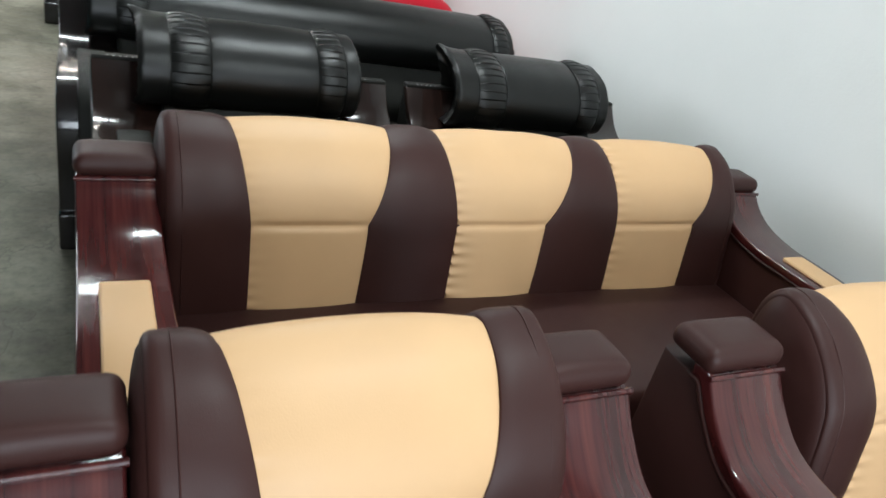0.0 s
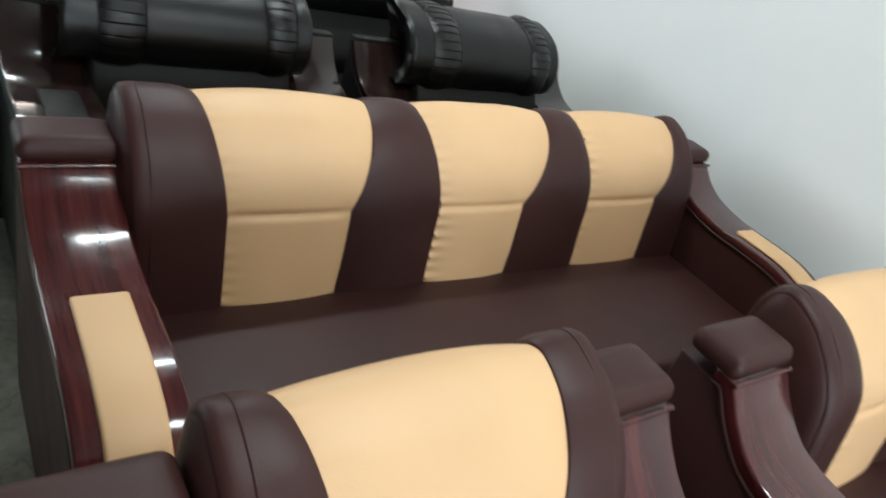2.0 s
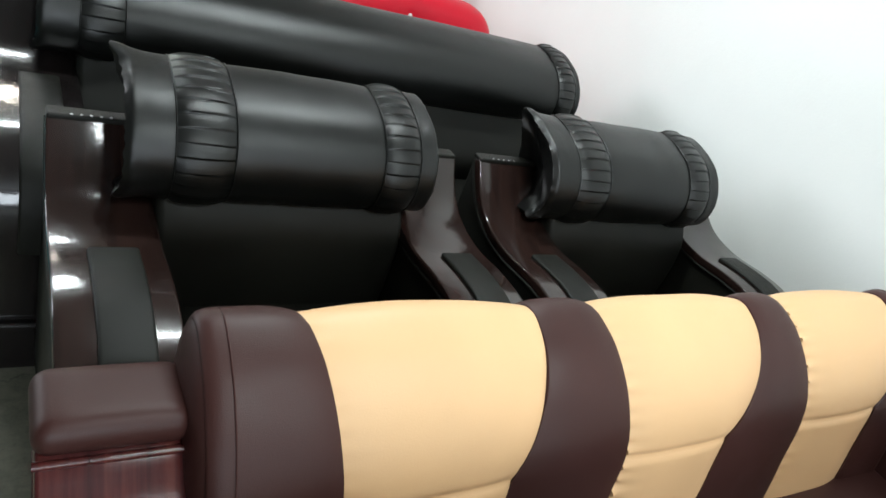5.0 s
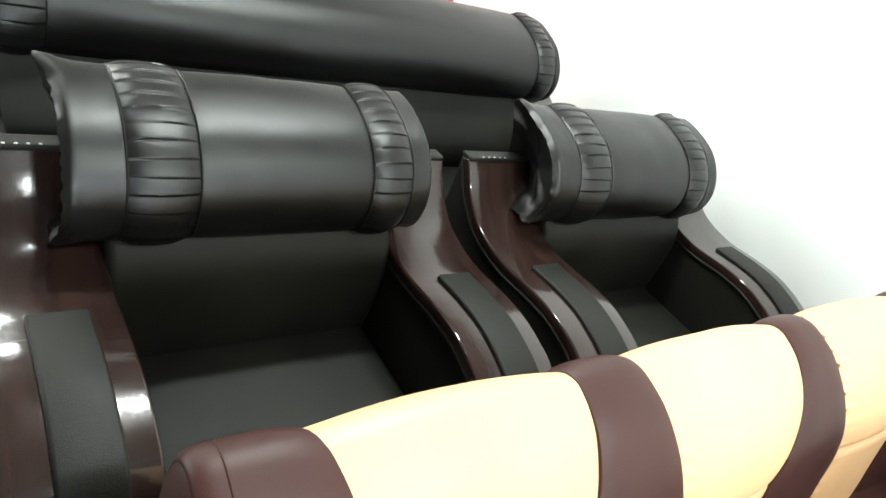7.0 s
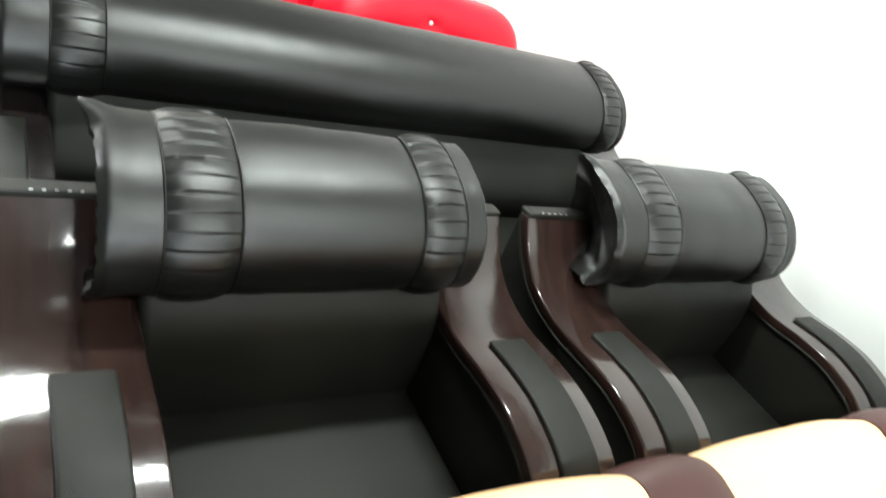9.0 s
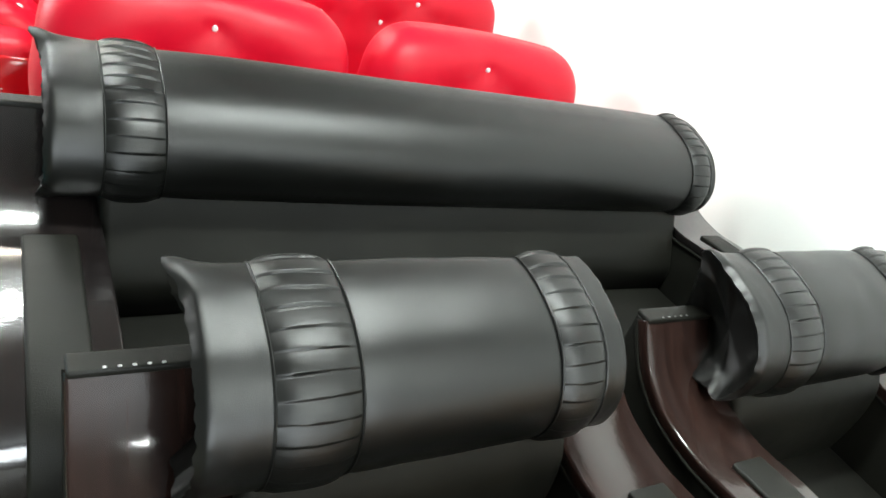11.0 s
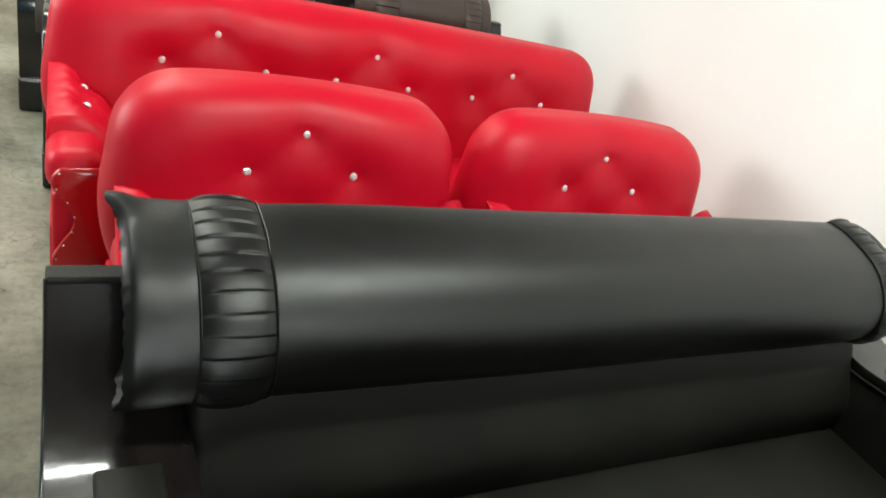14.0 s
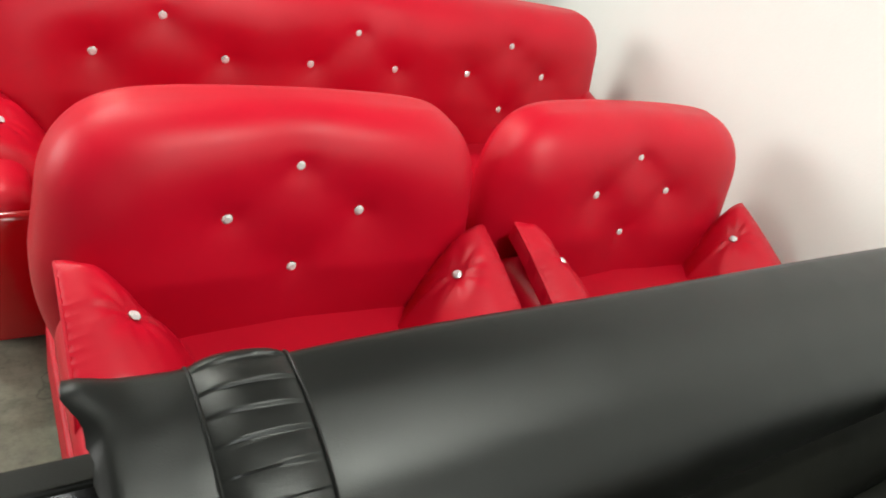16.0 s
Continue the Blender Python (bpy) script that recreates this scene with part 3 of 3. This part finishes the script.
bolster_set(-0.15, 3.06, M_DARK, M_DARK, M_JET, "dark brown")


M_TEAL = leather("teal_fabric", (0.02, 0.30, 0.34), 0.6, grain=500)
M_OAK = lacquer("orange_brown_lacquer", (0.06, 0.018, 0.006), (0.13, 0.045, 0.015), (0.20, 0.08, 0.03))
bolster_seat("armchair", -1.535, 3.62, 1.002, 0.655, (0.130, 0.852), ((0.225, 0.350), (0.700, 0.800)), 1.0, 0.0, 0.365, (-0.12, -0.19),
             "teal armchair with orange-brown wooden arms across the aisle", "armchair", "", M_TEAL, M_TEAL, M_OAK, 21)


# ---- red tufted set ----
def crystal_button(parent, x, y, z, facing):
    """A faceted crystal in a thin rim, set into the tuft; facing: its outward direction."""
    m = Vector(facing).to_track_quat("Z", "Y").to_matrix()
    verts, faces = [], []
    sides = 10
    for r, h in ((0.0118, 0.0), (0.0112, 0.0035), (0.0065, 0.0075)):
        for k in range(sides):
            a = 2 * math.pi * (k + (0.5 if h > 0.005 else 0)) / sides
            verts.append(Vector((x, y, z)) + m @ Vector((r * math.cos(a), r * math.sin(a), h)))
    faces = grid_faces(3, sides, True) + [tuple(range(2 * sides, 3 * sides)), tuple(range(sides))]
    b = part("crystal_button", mesh("crystal_button", verts, faces, smooth=False), M_CRYSTAL, parent, "clear crystal tufting button")
    rim = [Vector((x, y, z)) + m @ Vector((0.0120 * math.cos(a), 0.0120 * math.sin(a), 0.001)) for a in np.linspace(0, 2 * math.pi, 15)]
    part("rim", tube("rim", rim, 0.0014, 6), M_SILVER, b)


def tufted_back(t, w, top, buttons, front, thick, name="backrest", side=0.05, seed=0):
    """A puffed back with rounded shoulders, drawn in at each button; buttons: (x, z)."""
    nx, nz = int(54 * max(1, w)), 44
    z0 = 0.26
    verts = []

    def swell(x, z, u, v):
        edge = (1 - abs(2 * u - 1) ** 6) ** 0.5 * (1 - max(0.0, 2 * v - 1) ** 4) ** 0.5
        f = 0.02 + thick * edge
        for bx, bz in buttons:
            d2 = ((x - bx) ** 2 + (z - bz) ** 2)
            f -= 0.030 * math.exp(-d2 / 0.0105) + 0.013 * math.exp(-d2 / 0.0006)
        # folds running between neighbouring buttons
        for i, (ax, az) in enumerate(buttons):
            for bx, bz in buttons[i + 1:]:
                ln = math.hypot(bx - ax, bz - az)
                if ln < 0.26:
                    k = ((x - ax) * (bx - ax) + (z - az) * (bz - az)) / ln ** 2
                    if 0 < k < 1:
                        d = abs((x - ax) * (bz - az) - (z - az) * (bx - ax)) / ln
                        f -= 0.004 * math.exp(-(d / 0.035) ** 2) * math.sin(math.pi * k) ** 0.5
        f += 0.005 * noise.noise((x * 5, z * 5, seed))
        return f

    def outline(u, v):
        """Shoulders rounded like a pillow; wider low down."""
        z = z0 + (top - z0) * v
        r = 0.165 if w < 1.5 else 0.145
        inset = 0.0
        if z > top - r:
            k = (z - (top - r)) / r
            inset = r * 0.92 * (1 - math.sqrt(max(0.0, 1 - k ** 2.2)))
        inset += 0.042 * max(0.0, z - 0.52) / (top - 0.52)
        inset += 0.06 * (max(0.0, 0.47 - z) / 0.21) ** 1.6
        a, b = inset, w - inset
        crown = 0.012 * (1 - (2 * u - 1) ** 2) * v
        return a + (b - a) * u, z + crown

    for i in range(nx + 1):
        for j in range(nz + 1):
            u, v = 0.5 - 0.5 * math.cos(math.pi * i / nx), math.sin(math.pi / 2 * j / nz) ** 0.9
            x, z = outline(u, v)
            f = swell(x, z, u, v)
            lean = 0.14 * (z - 0.30)
            verts.append((x, front + thick + lean - f, z))
    nfront = len(verts)
    for i in range(nx + 1):
        for j in range(nz + 1):
            u, v = 0.5 - 0.5 * math.cos(math.pi * i / nx), math.sin(math.pi / 2 * j / nz) ** 0.9
            x, z = outline(u, v)
            edge = (1 - abs(2 * u - 1) ** 6) ** 0.5 * (1 - max(0.0, 2 * v - 1) ** 6) ** 0.5
            verts.append((x, front + thick + 0.14 * (z - 0.30) + 0.02 + 0.085 * edge, z))
    faces = grid_faces(nx + 1, nz + 1) + grid_faces(nx + 1, nz + 1, False, nfront)
    n1 = nz + 1
    for i in range(nx):
        for j in (0, nz):
            a, b = i * n1 + j, (i + 1) * n1 + j
            faces.append((a, b, nfront + b, nfront + a))
    for j in range(nz):
        for i in (0, nx):
            a, b = i * n1 + j, i * n1 + j + 1
            faces.append((a, b, nfront + b, nfront + a))
    back = part(name, mesh(name, verts, faces, sharp=120), M_RED, t, "puffed and button-tufted red back")
    for bx, bz in buttons:
        u = bx / w
        f = swell(bx, bz, u, min(1, (bz - z0) / (top - z0)))
        crystal_button(back, bx, front + thick + 0.14 * (bz - 0.30) - f - 0.001, bz, (0, -1, 0.14))


def red_arm(t, x0, sign, y0, y1, front, z_rear, z_front, width, buttons, seed):
    """An arm with a soft cushion top that slopes inward from a sharp outer edge; sign: +1 when the seat lies towards +x."""
    ny, nc = 40, 26
    verts = []
    for i in range(ny + 1):
        v = i / ny
        y = y0 + (y1 - y0) * v
        zt = z_rear + (z_front - z_rear) * v ** 1.15
        if v > 0.86:
            zt -= 0.07 * ((v - 0.86) / 0.14) ** 2
        back = min(1.0, v / 0.08)
        for j in range(nc + 1):
            s = j / nc
            x = width * s * (0.62 + 0.38 * min(1, v / 0.35))
            z = zt - (zt - 0.36) * (s ** 2.1) + 0.032 * math.sin(math.pi * s) * back
            for by, bs in buttons:
                d2 = (y - by) ** 2 + (x - bs * width) ** 2
                z -= 0.022 * math.exp(-d2 / 0.0016)
                ang = math.atan2(y - by, x - bs * width)
                z += 0.0060 * math.sin(ang * 9) * math.exp(-d2 / 0.0028) * (1 - math.exp(-d2 / 0.0002))
            z += 0.0016 * math.sin(v * 85 + seed) * math.exp(-s / 0.10) * (0.4 + 0.6 * math.sin(v * 11 + seed) ** 2)
            verts.append((x0 + sign * (x - 0.004 * (s < 0.02)), y, z))
    top_count = len(verts)
    for i in range(ny + 1):
        for j in range(nc + 1):
            x, y, z = verts[i * (nc + 1) + j]
            verts.append((x, y, min(z - 0.03, 0.30 + 0.0 * j) if j > nc * 0.7 else z - 0.05))
    faces = grid_faces(ny + 1, nc + 1) + grid_faces(ny + 1, nc + 1, False, top_count)
    n1 = nc + 1
    for i in range(ny):
        for j in (0, nc):
            a, b = i * n1 + j, (i + 1) * n1 + j
            faces.append((a, b, top_count + b, top_count + a))
    for j in range(nc):
        for i in (0, ny):
            a, b = i * n1 + j, i * n1 + j + 1
            faces.append((a, b, top_count + b, top_count + a))
    arm = part("arm_cushion", mesh("arm_cushion", verts, faces, sharp=75), M_RED, t, "buttoned arm cushion")
    edge = [(x0 - sign * 0.003, y0 + (y1 - y0) * v, z_rear + (z_front - z_rear) * v ** 1.15 - (0.07 * ((v - 0.86) / 0.14) ** 2 if v > 0.86 else 0) - 0.004) for v in np.linspace(0, 1, 30)]
    part("edge_piping", tube("edge_piping", edge, 0.005, 6), M_RED, arm)
    # the arm's body: a plain side below a rounded roll that overhangs it
    body_x = sorted((x0 + sign * 0.006, x0 + sign * (width * 0.8)))
    part("arm_body", rounded_box("arm_body", *body_x, front + 0.012, y0 + 0.04, 0.06, 0.35, 0.02), M_RED, t)
    roll_x = sorted((x0 - sign * 0.010, x0 + sign * width * 0.62))
    part("arm_roll", rounded_box("arm_roll", *roll_x, front - 0.004, y0 + 0.03, 0.345, z_front - 0.015, 0.055), M_RED, t, "rounded arm roll")
    # waisted front panel, edged with studs
    half, mid = (width - 0.02) / 2, x0 + sign * (width / 2 - 0.004)
    waist = [(0.075, 0.80), (0.13, 1.0), (0.19, 0.80), (0.25, 0.52), (0.29, 0.50), (0.34, 0.70), (0.385, 0.98), (0.42, 0.96), (0.445, 0.75)]
    line = spline([(h, half * k) for h, k in waist], 40)
    rim = [(mid - sign * r, h) for h, r in line] + [(mid + sign * (0.55 * half + 0.45 * r), h) for h, r in line[::-1]]
    verts, n = [], len(rim)
    for dy, k in ((0.0, 1.0), (-0.014, 1.0), (-0.020, 0.94)):
        verts += [(mid + (x - mid) * k, front + dy, 0.26 + (h - 0.26) * (1 - (1 - k) * 0.4)) for x, h in rim]
    part("front_panel", mesh("front_panel", verts, grid_faces(3, n, True) + [tuple(range(n)), tuple(range(2 * n, 3 * n))], sharp=60), M_RED_PATENT, t, "waisted patent front panel with studs")
    for k in range(2, 40, 5):
        h, r = line[k]
        v_ = []
        for rad, lift in ((0.0045, 0.0), (0.0035, 0.0025), (0.001, 0.0038)):
            for q in range(6):
                v_.append((mid - sign * (r * 0.90) + rad * math.cos(q * math.pi / 3), front - 0.019 - lift, h + rad * math.sin(q * math.pi / 3)))
        part("stud", mesh("stud", v_, grid_faces(3, 6, True) + [tuple(range(12, 18))]), M_SILVER, t)
    for by, bs in buttons:
        v = (by - y0) / (y1 - y0)
        zt = z_rear + (z_front - z_rear) * v ** 1.15
        z = zt - (zt - 0.36) * bs ** 2.1 + 0.032 * math.sin(math.pi * bs) - 0.022
        crystal_button(arm, x0 + sign * bs * width * (0.62 + 0.38 * min(1, v / 0.35)), by, z, (sign * 0.5, 0, 0.85))


def red_seat(name, x, y, w, buttons, label, category, arm_buttons, front, seed, top=0.845, inset=0.035, rear=-0.085):
    t = thing(name, x, y, 0, label, category, "red tufted sofa set")
    tufted_back(t, w, top, buttons, -0.108, 0.135, seed=seed)
    for x0, s in ((inset, 1), (w - inset, -1)):
        red_arm(t, x0, s, rear, rear + (front - rear) * 0.72, front, 0.600 - 0.03 * (w > 1.5), 0.500, 0.240, arm_buttons, seed + (s > 0))
    part("seat", rounded_box("seat", 0.17, w - 0.17, front + 0.03, 0.04, 0.20, 0.375, 0.045, 0.02), M_RED, t, "glossy red seat cushion")
    part("base", rounded_box("base", 0.03, w - 0.03, front + 0.05, 0.17, 0.06, 0.22, 0.012), M_RED, t)
    for fx in (0.08, w - 0.08):
        for fy in (front + 0.10, 0.10):
            part("foot", rounded_box("foot", fx - 0.025, fx + 0.025, fy - 0.025, fy + 0.025, 0.0, 0.07, 0.006), M_JET, t)
    return t


DIAMOND = [(0.0, 0.735), (-0.150, 0.632), (0.146, 0.632), (0.0, 0.505)]
for k, (x, w) in enumerate(((0.01, 0.995), (1.045, 1.018))):
    red_seat("armchair", x, 3.92, w, [(0.492 + a, b) for a, b in DIAMOND], "glossy red tufted armchair with crystal buttons", "armchair", [(-0.185, 0.46)], -0.46, 3 + k, 0.828)
red_seat("three_seat_sofa", -0.135, 4.68, 2.225, [(c + a * k, b) for c, k in ((0.525, 1.16), (1.104, 1.0), (1.715, 1.18)) for a, b in DIAMOND],
         "glossy red tufted three-seat sofa with crystal buttons", "sofa", [(-0.09, 0.42), (-0.19, 0.42)], -0.47, 8, 0.850, 0.03, 0.01)
